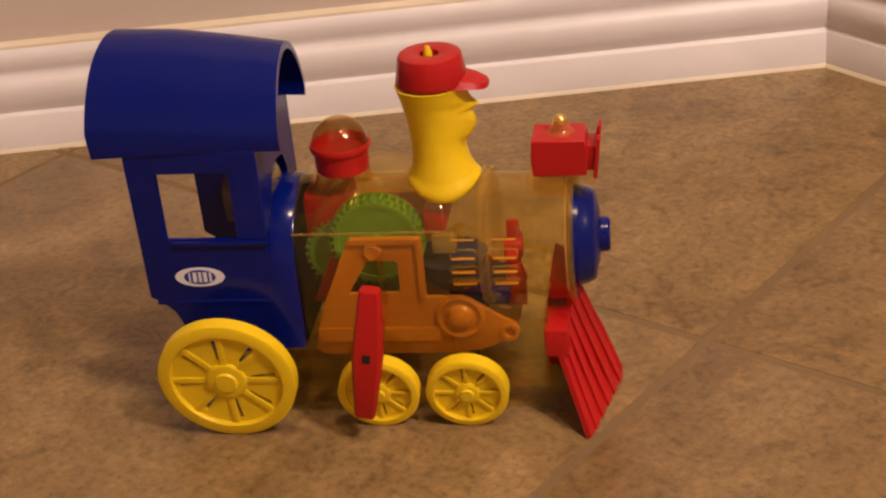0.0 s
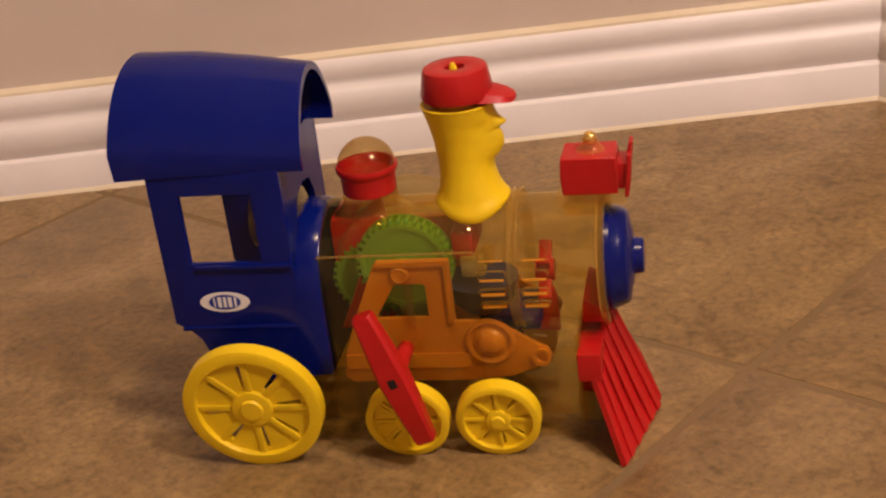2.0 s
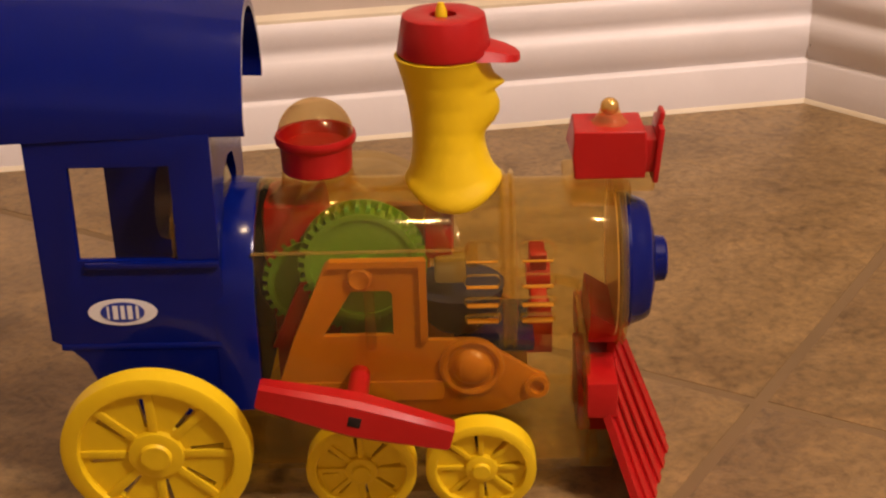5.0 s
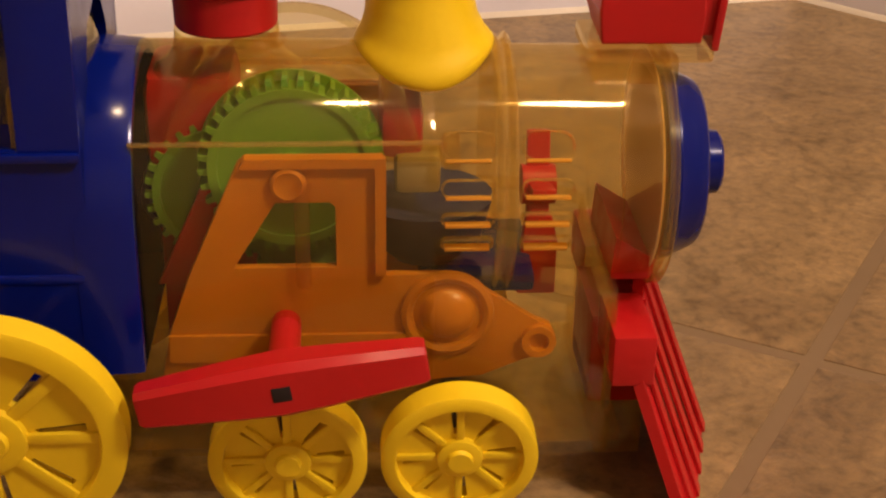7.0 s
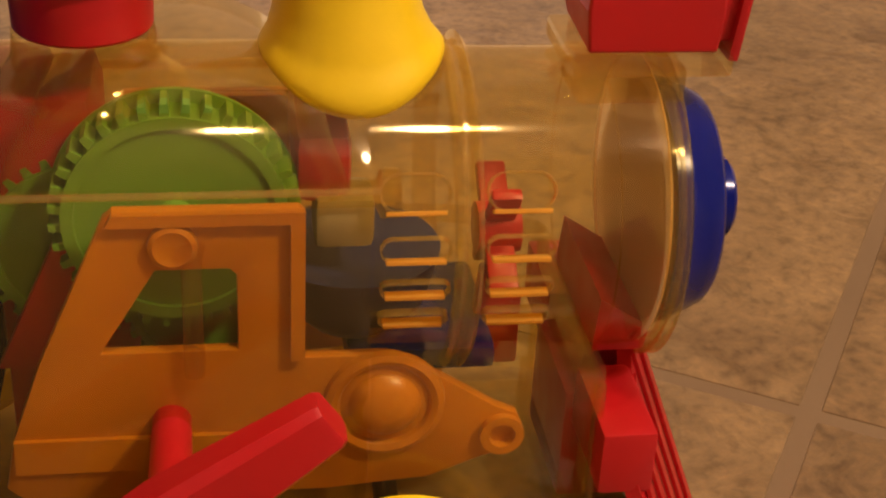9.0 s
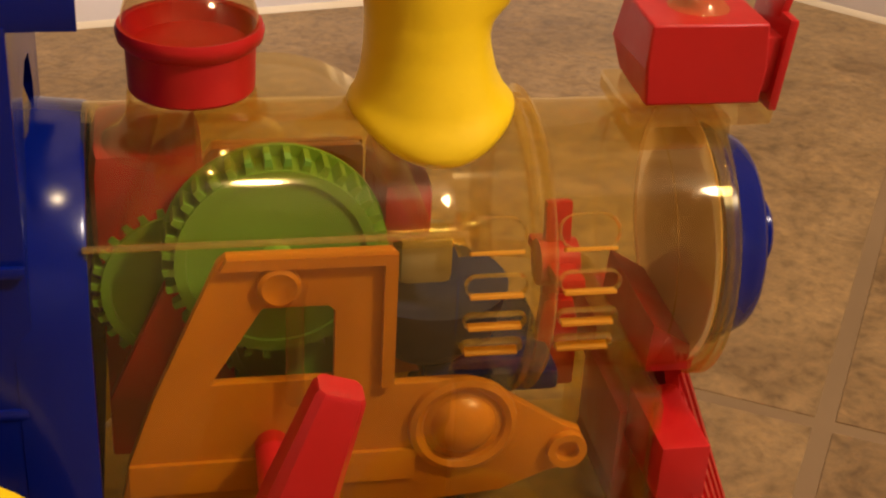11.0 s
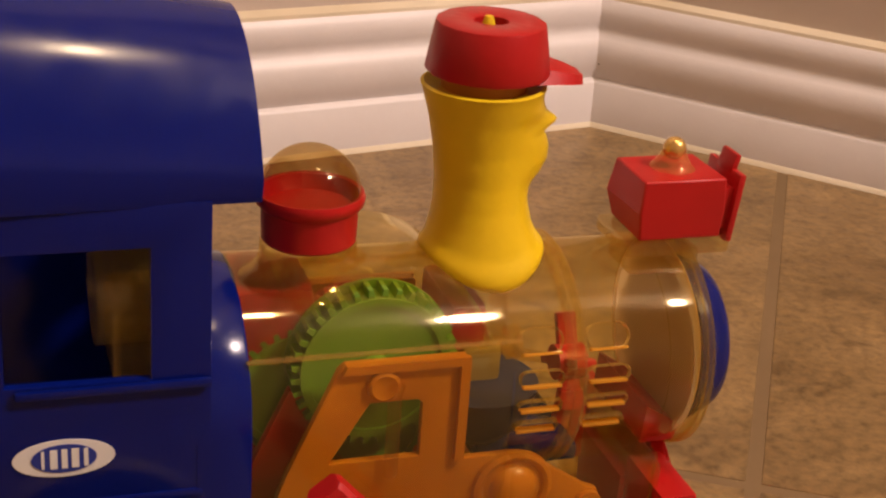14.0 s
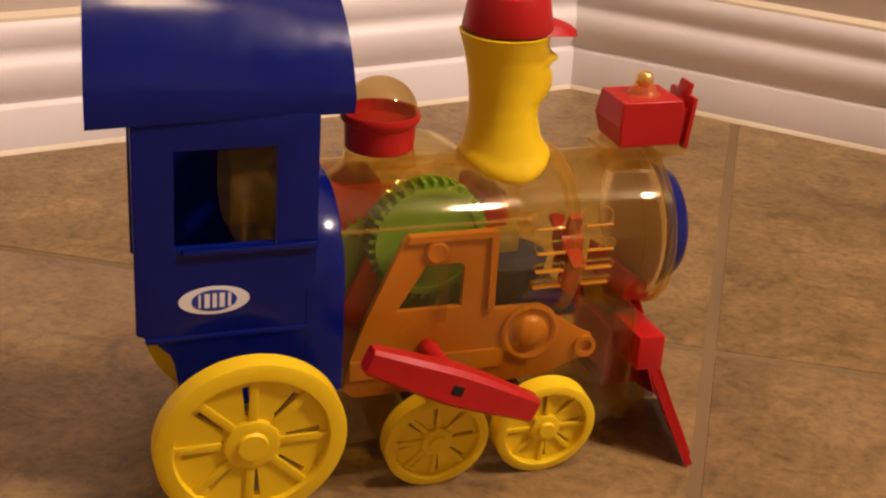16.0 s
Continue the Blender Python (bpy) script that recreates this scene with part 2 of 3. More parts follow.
PROFILE = [(0.0, 0.0), (0.0155, 0.0), (0.0155, 0.0305), (0.0140, 0.0325), (0.0120, 0.0340), (0.0130, 0.0375), (0.0150, 0.0420), (0.0155, 0.0505),
           (0.0150, 0.0565), (0.0125, 0.0615), (0.0095, 0.0645), (0.0085, 0.0680), (0.0095, 0.0710), (0.0105, 0.0780), (0.0090, 0.0845), (0.0060, 0.0880), (0.0, 0.0880)]


def wall(name, s0, s1, turn, label):
    sec = [[along(s, o, z, turn) for o, z in ((0, -0.05), (0, 2.45), (-0.12, 2.45), (-0.12, -0.05))] for s in (s0, s1)]
    ob = new(name, mesh_of(name, loft(sec, True, True), WALL_PAINT, None, 1.0))
    return tag_setting(ob, label, "wall")


def skirting(s0, s1, turn, m0, m1):
    """Moulded board along a wall; m0, m1: how its ends are mitred."""
    sec = [[along(s + m * o, o, z, turn) for o, z in PROFILE] for s, m in ((s0, m0), (s1, m1))]
    ob = new("baseboard", mesh_of("baseboard", loft(sec, True, True), TRIM_PAINT, 40, 1.0))
    bead = [[along(s + m * o, o, z, turn) for o, z in ((0.0150, -0.003), (0.0185, -0.003), (0.0175, 0.0015), (0.0150, 0.0035))] for s, m in ((s0, m0), (s1, m1))]
    c = new("caulk_bead", mesh_of("caulk_bead", loft(bead, True, True), CAULK, 40, 1.0))
    c.parent = ob
    c["label"] = "yellowed caulk bead along the floor"
    top = [[along(s + m * o, o, z, turn) for o, z in ((0.0, 0.0865), (0.0066, 0.0865), (0.0058, 0.0898), (0.0, 0.0928))] for s, m in ((s0, m0), (s1, m1))]
    t = new("caulk_bead", mesh_of("caulk_bead", loft(top, True, True), CAULK, 40, 1.0))
    t.parent = ob
    t["label"] = "yellowed caulk bead along the top edge"
    return tag_setting(ob, "white moulded wooden baseboard with an ogee profile", "baseboard")


TURN = radians(-58.2)   # the second wall leaves the corner at this angle to the first
MITRE = math.tan(TURN / 2)
wall("wall_north", -2.4, 0.0, 0.0, "beige painted plaster wall above a white baseboard")
wall("wall_east", 0.0, 2.6, TURN, "beige painted plaster wall above a white baseboard")
skirting(-2.4, 0.0, 0.0, 0.0, MITRE)
skirting(0.0, 2.6, TURN, -MITRE, 0.0)


def plain_wall(name, p, q):
    d = (Vector(q) - Vector(p)).normalized()
    n = Vector((d.y, -d.x))
    out = Vector(p), Vector(q), Vector(q) + n * 0.12, Vector(p) + n * 0.12
    ob = new(name, mesh_of(name, loft([[(v.x, v.y, z) for v in out] for z in (-0.05, 2.45)], True, True), WALL_PAINT, None, 1.0))
    return tag_setting(ob, "plain beige painted plaster wall", "wall")


A = along(-2.38, 0.01)[:2]
B = along(2.58, 0.01, 0, TURN)[:2]
plain_wall("wall_west", A, (A[0], -2.9))
plain_wall("wall_south", (A[0] - 0.1, -2.9), (B[0] + 0.1, -2.9))
plain_wall("wall_southeast", (B[0], -2.9), B)
ceiling = new("ceiling", mesh_of("ceiling", box(-3.2, 3.2, -3.2, 2.2, 2.45, 2.55), CEILING_PAINT, None, 1.0))
tag_setting(ceiling, "plain white painted ceiling", "ceiling")

# ---- the toy train ----
train = new("toy_train")
tagged(train, "vintage toy locomotive, clear amber boiler and blue cab, on tiles", "toy train")
train.empty_display_size = 0.05
train.location = (0.012 * K, -0.14 * K, 0)
AXIS_Z = 0.935    # boiler axis height
BR = 0.345        # boiler radius


# cab
def tapered(bm):
    """The cab narrows towards its far side."""
    for v in bm.verts:
        v.co.x = -0.85 + (v.co.x + 0.85) * (1 - 0.18 * (v.co.y + 0.41))
    return bm


def cab():
    shell = part("cab", tapered(join(
        *[plate([(-1.515, 1.66), (-1.505, 0.80), (-1.44, 0.765), (-1.375, 0.70), (-1.335, 0.60), (-1.33, 0.45), (-0.80, 0.45), (-0.80, 1.66)],
                [[(-1.355, 1.15), (-0.965, 1.145), (-0.965, 1.535), (-1.355, 1.535)]] if y < 0 else [], y, y + s * 0.035, 0.006) for y, s in ((-0.41, 1), (0.41, -1))],
        moved(plate([(-0.375, 0.45), (0.375, 0.45), (0.375, 1.70), (-0.375, 1.70)],
                                  [[(-0.20, 1.0), (0.20, 1.0), (0.20, 1.30), (0.13, 1.40), (0.0, 1.43), (-0.13, 1.40), (-0.20, 1.30)]], 0, 0.035),
                            Matrix.Translation((-0.80, 0, 0)) @ Matrix.Rotation(radians(90), 4, "Z")),
        box(-1.33, -0.80, -0.375, 0.375, 0.45, 0.48),
    )), BLUE, train, "deep blue plastic cab with open window cut-outs")
    # collar that takes the boiler
    def arch(r, x):
        pts = [(x, -r, 0.47)] + [(x, -r * math.cos(radians(a)), AXIS_Z - 0.02 + r * 0.95 * math.sin(radians(a))) for a in range(0, 181, 9)] + [(x, r, 0.47)]
        return pts
    part("cab_collar", loft([arch(0.34, -0.84), arch(0.412, -0.84), arch(0.416, -0.80), arch(0.405, -0.69), arch(0.40, -0.68), arch(0.372, -0.68), arch(0.34, -0.84)], True), BLUE, shell)
    for y in (-0.416, 0.381):
        part("rail", box(-1.47 if y < 0 else -1.30, -0.82, y, y + 0.035, 0.755, 0.785, 0.01), BLUE, shell)
    part("window_sill", box(-1.33, -0.80, -0.433, -0.41, 1.118, 1.145, 0.01), BLUE, shell)
    # vaulted roof with eaves
    secs = []
    for x, w, ze, zt, lip in ((-1.672, 0.44, 1.785, 2.185, 0.145), (-1.33, 0.435, 1.775, 2.172, 0.125), (-0.99, 0.425, 1.745, 2.13, 0.095), (-0.665, 0.41, 1.71, 2.08, 0.065)):
        arc = [(w * math.sin(radians(a)) / math.sin(radians(62)), (math.cos(radians(a)) - math.cos(radians(62))) / (1 - math.cos(radians(62)))) for a in range(-62, 63, 4)]
        outer = [(x, y, ze + (zt - ze) * h) for y, h in arc]
        inner = [(x, y * 0.94, ze - 0.012 + (zt - ze - 0.03) * h) for y, h in reversed(arc)]
        secs.append([(x, -w * 0.965, ze - lip)] + outer + [(x, w * 0.965, ze - lip), (x, w * 0.90, ze - lip)] + inner + [(x, -w * 0.90, ze - lip)])
    bm = loft(secs, True, False)
    n = len(secs[0])
    bm.verts.ensure_lookup_table()
    half = n // 2
    for base in (0, (len(secs) - 1) * n):
        for i in range(half - 1):
            a, b, c, d = base + i, base + i + 1, base + n - 2 - i, base + n - 1 - i
            if len({a, b, c, d}) == 4:
                bm.faces.new([bm.verts[q] for q in (a, b, c, d)])
    part("cab_roof", tapered(bm), BLUE, train, "glossy blue vaulted cab roof", 40)
    # oval badge, its lettering as plain bars
    def oval(rx, rz, y, t, n=40):
        return plate([(-1.205 + rx * math.cos(2 * math.pi * i / n), 0.925 + rz * math.sin(2 * math.pi * i / n)) for i in range(n)], [], y, y - t)
    badge = part("badge", oval(0.138, 0.058, -0.4102, 0.003), WHITE_LABEL, shell, "white oval badge with a blue centre")
    part("badge_centre", oval(0.088, 0.044, -0.4134, 0.002), BLUE_PRINT, badge)
    for i, (h, w) in enumerate(((0.056, 0.010), (0.060, 0.022), (0.060, 0.018), (0.060, 0.022), (0.056, 0.014))):
        x = -1.263 + i * 0.029
        part("badge_bar", box(x - w / 2 + 0.002, x + w / 2, -0.4166, -0.4152, 0.925 - h / 2, 0.925 + h / 2), WHITE_LABEL, badge)
    # the driver's clear window dome inside the cab
    part("cab_window_dome", join(box(-1.04, -0.80, -0.18, 0.14, 0.96, 1.24, 0.05, 4), lathe([(0.16, -0.20), (0.16, 0.06), (0.09, 0.085), (0, 0.085)], "x", 28, (-0.885, -0.02, 1.24))), AMBER_EDGE, train, "clear amber moulding inside the cab")


cab()


# boiler and lower body, clear amber
def boiler():
    def section(x, r, hw, top, low=0.14):
        t0 = math.degrees(math.asin(max(-0.98, min(0.98, (top - AXIS_Z) / r))))
        arc = [(x, -r * math.cos(radians(a)), AXIS_Z + r * math.sin(radians(a))) for a in (t0 + (180 - 2 * t0) * i / 36 for i in range(37))]
        return [(x, -hw + 0.01, low), (x, -hw, low + 0.02), (x, -hw, top - 0.02), (x, -hw + 0.012, top)] + arc + [(x, hw - 0.012, top), (x, hw, top - 0.02), (x, hw, low + 0.02), (x, hw - 0.01, low)]
    a = loft([section(-0.69, 0.365, 0.345, 1.13), section(0.10, 0.36, 0.345, 1.13), section(0.135, 0.35, 0.335, 1.12)], False)
    b = loft([section(0.135, 0.35, 0.385, 0.74), section(0.45, BR, 0.385, 0.72), section(0.64, BR, 0.365, 0.68), section(0.66, BR, 0.34, 0.675)], False)
    c = lathe([(BR, 0.655), (BR, 0.70), (0.335, 0.80)], "x", 56, (0, 0, AXIS_Z))
    front = join(plate([(-0.34, 0.14), (0.34, 0.14), (0.34, 0.66), (-0.34, 0.66)], [], 0, 0.012))
    moved(front, Matrix.Translation((0.655, 0, 0)) @ Matrix.Rotation(radians(90), 4, "Z"))
    foot = box(0.62, 0.76, -0.335, 0.335, 0.12, 0.28, 0.012)
    shell = part("boiler", join(a, b, c, front, foot), AMBER, train, "clear amber plastic boiler and lower body", 40)
    # seam, bands and flanges catch the light
    part("seam", box(-0.69, 0.150, -0.352, -0.334, 1.128, 1.139, 0.004), AMBER_EDGE, shell, "glossy amber moulding seam")
    part("seam", box(-0.69, 0.150, 0.330, 0.352, 1.124, 1.140, 0.005), AMBER_EDGE, shell)
    for x, r, w in ((0.335, 0.352, 0.03), (0.79, 0.338, 0.02)):
        ridge = [(r, x - w)] + [(r + h, x + w * f) for f, h in ((-0.92, 0.020), (-0.6, 0.030), (-0.3, 0.020), (-0.15, 0.006), (0.15, 0.006), (0.3, 0.020), (0.6, 0.030), (0.92, 0.020))] + [(r, x + w)]
        part("boiler_band", lathe(ridge, "x", 56, (0, 0, AXIS_Z)), AMBER_EDGE, shell)
    part("front_plate", lathe([(0.335, 0.765), (0.328, 0.772), (0.0, 0.772)], "x", 48, (0, 0, AXIS_Z)), HAZY, shell)
    part("post_edge", box(0.630, 0.655, -0.375, -0.357, 0.30, 0.66, 0.006), AMBER, shell)
    # hump that houses the gear wheel
    hump = loft([[(-0.26 + r * math.cos(radians(a)), y, 1.0 + r * math.sin(radians(a))) for a in range(10, 171, 4)] for y, r in ((-0.235, 0.318), (-0.225, 0.345), (-0.20, 0.362), (0.20, 0.362), (0.225, 0.345), (0.235, 0.318))], False)
    part("gear_hump", hump, AMBER, shell)
    # vent slots with rims; a gold bar paints the glint on each lower edge
    for x0, x1 in ((0.150, 0.300), (0.372, 0.520)):
        for z, hh in ((0.825, 0.019), (0.905, 0.019), (0.995, 0.027), (1.105, 0.043)):
            a = math.asin((z - AXIS_Z) / BR)
            m = Matrix.Translation((0, -(BR + 0.004) * math.cos(a), AXIS_Z + (BR + 0.004) * math.sin(a))) @ Matrix.Rotation(-a, 4, "X")
            n = 8
            def slot(h, inset):
                pts = []
                for cx, s in ((x1 - h, -90), (x0 + h, 90)):
                    pts += [(cx + (h - inset) * math.cos(radians(s + 180 * i / n)), (h - inset) * math.sin(radians(s + 180 * i / n))) for i in range(n + 1)]
                return pts
            part("slot_rim", moved(plate(slot(hh, 0), [slot(hh, 0.0045)], -0.004, 0.014), m), AMBER_EDGE, shell)
            part("slot_lip_glint", moved(box(x0 + 0.012, x1 - 0.012, -0.008, 0.016, -hh - 0.003, -hh + 0.007, 0.003), m), AMBER_GLINT, shell)


boiler()


def gear(name, centre, r, width, teeth, material):
    """Face-cut wheel: rim with teeth, web and hub, turning about y."""
    bms = [lathe([(0.0, -width * 0.2), (r * 0.78, -width * 0.2), (r * 0.80, -width * 0.5), (r * 0.90, -width * 0.5), (r * 0.90, width * 0.5), (0.0, width * 0.5)], "y", 48)]
    bms.append(lathe([(0.0, -width * 0.75), (0.045, -width * 0.75), (0.05, 0)], "y", 20))
    outline = []
    for i in range(teeth):
        for f, q in ((-0.30, 0.86), (-0.16, 1.0), (0.16, 1.0), (0.30, 0.86)):
            ang = 2 * math.pi * (i + f) / teeth
            outline.append((r * q * math.cos(ang), r * q * math.sin(ang)))
    bms.append(plate(outline, [], -width * 0.42, width * 0.3))
    bms.append(lathe([(r * 0.86, width * 0.3), (r * 1.01, width * 0.3), (r * 1.01, width * 0.42), (r * 0.86, width * 0.42)], "y", 64))
    for i in range(3):
        bms.append(moved(box(0.05, r * 0.8, -width * 0.3, -width * 0.15, -0.012, 0.012), Matrix.Rotation(2 * math.pi * i / 3, 4, "Y")))
    return part(name, join(*bms), material, train, "green plastic gear wheel", 35, centre)


big_gear = gear("gear_wheel", (-0.262, -0.15, 1.0), 0.262, 0.10, 36, GREEN)
rear_gear = gear("gear_wheel", (-0.47, -0.05, 0.88), 0.22, 0.09, 30, GREEN)
low_gear = gear("gear_wheel", (-0.22, -0.05, 0.72), 0.17, 0.08, 24, GREEN)
far_gear = gear("gear_wheel", (-0.262, 0.14, 0.96), 0.17, 0.06, 30, RED)


# inner works
part("inner_block", box(-0.68, -0.42, -0.085, 0.25, 0.92, 1.235, 0.06), RED, train, "red plastic inner works")
part("inner_block", box(-0.01, 0.11, -0.14, 0.20, 1.0, 1.16, 0.03), RED, train)
part("inner_panel", plate([(-0.67, 0.30), (-0.20, 0.30), (-0.30, 0.66), (-0.42, 0.86), (-0.67, 0.86)], [], 0.06, 0.10, 0.008), RED, train, "red plastic inner panel")
part("inner_lever", plate([(-0.66, 0.62), (-0.52, 0.93), (-0.46, 0.91), (-0.44, 0.62)], [], -0.16, -0.12, 0.008), RED, train, "red plastic lever")
part("inner_drum", lathe([(0, -0.20), (0.10, -0.20), (0.13, -0.16), (0.13, 0.16), (0.10, 0.20), (0, 0.20)], "y", 36, (-0.58, 0.13, 0.85)), INNER_BLUE, train, "dark blue drum")
part("inner_bowl", lathe([(0, -0.20), (0.10, -0.19), (0.17, -0.12), (0.20, 0.0), (0.19, 0.0), (0, -0.05)], "z", 36, (0.12, -0.06, 0.86)), INNER_BLUE, train, "dark blue bowl")
part("inner_tray", box(0.10, 0.44, -0.20, 0.20, 0.60, 0.66, 0.02), BLUE, train, "dark blue tray")
fan = part("fan", join(*[moved(box(-0.035, 0.035, -0.015, 0.015, 0.02, 0.165, 0.01), Matrix.Rotation(radians(a), 4, "X")) for a in (0, 90, 180, 270)],
                      lathe([(0, -0.05), (0.06, -0.05), (0.06, 0.05), (0, 0.05)], "x", 20)), RED, train, "red plastic fan", 35, (0.46, 0.0, 0.86))
part("fan_guide", plate([(0.40, 0.52), (0.52, 0.52), (0.52, 0.70), (0.50, 0.78), (0.42, 0.78)], [], -0.06, -0.02, 0.01), RED, train, "red plastic inner panel")
part("drive_shaft", lathe([(0, -0.14), (0.03, -0.14), (0.03, 0.14), (0.055, 0.15), (0.055, 0.19), (0, 0.19)], "x", 20, (0.02, -0.15, 1.03)), AMBER, train)
part("counter_block", box(0.03, 0.16, -0.16, -0.04, 0.90, 1.02, 0.02), IVORY, train, "off-white plastic block")
part("clear_rod", lathe([(0.022, 0.69), (0.022, 0.97), (0.03, 1.0), (0, 1.02)], "z", 16, (-0.232, -0.31, 0)), CLEAR, train, "clear vertical rod")
part("pivot_knob", lathe([(0.052, 0.02), (0.050, -0.006), (0.040, -0.012), (0.030, -0.008), (0, -0.008)], "y", 24, (-0.268, -0.31, 1.0)), ORANGE, train)


# orange side frame seen through the body
def side_frame(y, s):
    top = [(-0.555, 0.715), (-0.405, 1.06), (-0.385, 1.077), (-0.01, 1.077), (0.0, 1.065), (0.0, 0.715), (0.16, 0.715)]
    nose_end = [(0.16 + 0.13 * math.sin(radians(a)), 0.60 + 0.115 * math.cos(radians(a))) for a in range(10, 50, 10)]
    tail = [(0.43, 0.565), (0.475, 0.545), (0.495, 0.50), (0.475, 0.45), (0.40, 0.43), (0.28, 0.38), (0.05, 0.36), (-0.60, 0.36), (-0.645, 0.40), (-0.62, 0.53)]
    frame_plate = part("side_frame", join(
        plate(top + nose_end + tail, [[(-0.425, 0.742), (-0.305, 0.94), (-0.155, 0.94), (-0.140, 0.925), (-0.140, 0.742)]], y, y + s * 0.03, 0.005),
        plate([(-0.03, 0.72), (0.0, 0.72), (0.0, 1.077), (-0.385, 1.077), (-0.40, 1.05), (-0.03, 1.05)], [], y - s * 0.02, y),
        plate([(-0.62, 0.445), (0.06, 0.445), (0.06, 0.53), (-0.62, 0.53)], [], y - s * 0.012, y),
    ), ORANGE, train, "orange plastic side frame with openings")
    part("boss", lathe([(0.135, 0), (0.132, -0.016), (0.118, -0.022), (0.104, -0.016), (0.098, -0.006), (0.080, -0.010), (0.072, -0.024), (0.052, -0.038), (0.026, -0.046), (0, -0.048)] if s > 0 else [(0.125, 0), (0.12, 0.015), (0.0, 0.03)], "y", 36, (0.175, y, 0.592)), ORANGE, frame_plate)
    part("boss", lathe([(0.05, 0), (0.05, -0.02 * s), (0.03, -0.02 * s), (0.028, 0.0)], "y", 24, (0.442, y, 0.498)), ORANGE, frame_plate)


side_frame(-0.30, 1)
side_frame(0.30, -1)


# dome lamp on the boiler
dome = part("dome_cup", lathe([(0.0, 1.362), (0.128, 1.366), (0.146, 1.400), (0.148, 1.408), (0.162, 1.412), (0.167, 1.398), (0.163, 1.378), (0.147, 1.362), (0.144, 1.262), (0.138, 1.255), (0.10, 1.246)], "z", 48, (-0.435, 0, 0)), RED, train, "round red plastic cup under a clear dome", 35, (-0.004, 0, 0.105))
part("clear_dome", lathe([(0.155 * math.cos(radians(a)), 1.403 + 0.150 * math.sin(radians(a))) for a in range(0, 91, 6)], "z", 48, (-0.435, 0, 0)), SMOKY, dome, "smoky clear bubble dome")
part("dome_collar", lathe([(0.21, 1.13), (0.170, 1.16), (0.150, 1.20), (0.146, 1.25)], "z", 48, (-0.435, 0, 0)), AMBER, dome)


# smokestack shaped as a plain profile head, with a peaked cap that hops
def smokestack():
    prof = [(0.190, 1.242, 0.112), (0.200, 1.256, 0.112), (0.196, 1.272, 0.112), (0.176, 1.30, 0.108), (0.160, 1.34, 0.103), (0.149, 1.40, 0.098),
            (0.143, 1.48, 0.092), (0.147, 1.58, 0.085), (0.162, 1.68, 0.080), (0.184, 1.763, 0.078), (0.190, 1.778, 0.078)]
    relief = [(1.24, 0.0), (1.43, 0.0), (1.46, 0.010), (1.50, 0.050), (1.54, 0.072), (1.58, 0.074), (1.61, 0.060), (1.628, 0.048), (1.64, 0.060), (1.652, 0.082),
              (1.662, 0.088), (1.675, 0.072), (1.69, 0.046), (1.71, 0.030), (1.74, 0.012), (1.80, 0.0)]

    def between(rows, z, k):
        for p, q in zip(rows, rows[1:]):
            if p[k] <= z <= q[k]:
                f = (z - p[k]) / (q[k] - p[k])
                return [u + (v - u) * f for u, v in zip(p, q)]
        return rows[-1]
    secs = []
    for step in range(57):
        z = prof[0][1] + (prof[-1][1] - prof[0][1]) * step / 56
        r, z, cx = between(prof, z, 1)
        out = between(relief, z, 0)[1]
        width = 0.62 - 0.22 * math.exp(-((z - 1.664) / 0.030) ** 2)
        ring = []
        for i in range(64):
            a = 2 * math.pi * i / 64
            turn = min(a, 2 * math.pi - a)
            x, y = r * math.cos(a), r * math.sin(a)
            drop = -0.075 * (y / r) ** 2 * min(1.0, (1.34 - z) / 0.09) if z < 1.34 else 0.0
            ring.append((cx + x + out * math.exp(-(turn / width) ** 2), y, z + drop))
        secs.append(ring)
    crown = [[(0.078 + r * math.cos(2 * math.pi * i / 64), r * math.sin(2 * math.pi * i / 64), z) for i in range(64)] for r, z in ((0.180, 1.783), (0.165, 1.77), (0.02, 1.76))]
    body = loft(secs + crown, True, False)
    peg = lathe([(0.030, 1.70), (0.028, 1.90), (0.022, 1.955), (0.012, 1.985), (0, 1.988)], "z", 20, (0.08, 0, 0))
    stack = part("smokestack", body, YELLOW, train, "bright yellow plastic smokestack with a profile on its front", 60, (0.004, 0, 0.055))
    part("peg", peg, YELLOW, stack)
    inner = part("inner_neck", lathe([(0.13, 1.70), (0.13, 1.80)], "z", 24, (0.08, 0, 0)), ORANGE, stack)
    return stack


stack = smokestack()


def cap_mesh():
    n = 16
    rows = []
    for r, z in ((0.150, 0.0), (0.190, 0.0), (0.195, 0.012), (0.172, 0.142), (0.168, 0.152), (0.160, 0.156), (0.060, 0.156), (0.054, 0.152), (0.050, 0.05)):
        rows.append([(0.98 * r * math.cos(2 * math.pi * (i + 0.5) / n), r * math.sin(2 * math.pi * (i + 0.5) / n), z) for i in range(n)])
    body = loft(rows, True)
    rows2 = []
    for x, w, z0, z1 in ((0.10, 0.135, 0.008, 0.075), (0.18, 0.125, 0.004, 0.060), (0.24, 0.105, -0.004, 0.038), (0.285, 0.070, -0.014, 0.018), (0.300, 0.030, -0.014, 0.004)):
        rows2.append([(x, -w, z0), (x, -w * 0.8, (z0 + z1) / 2 + 0.008), (x, 0, z1), (x, w * 0.8, (z0 + z1) / 2 + 0.008), (x, w, z0), (x, w * 0.5, z0), (x, -w * 0.5, z0)])
    bill = moved(loft(rows2, True, True), Matrix.Translation((0, 0, -0.016)))
    return join(body, bill)


cap = part("cap", cap_mesh(), RED, train, "red plastic peaked cap with a yellow peg through its top", 40, (0.092, 0, 1.842))


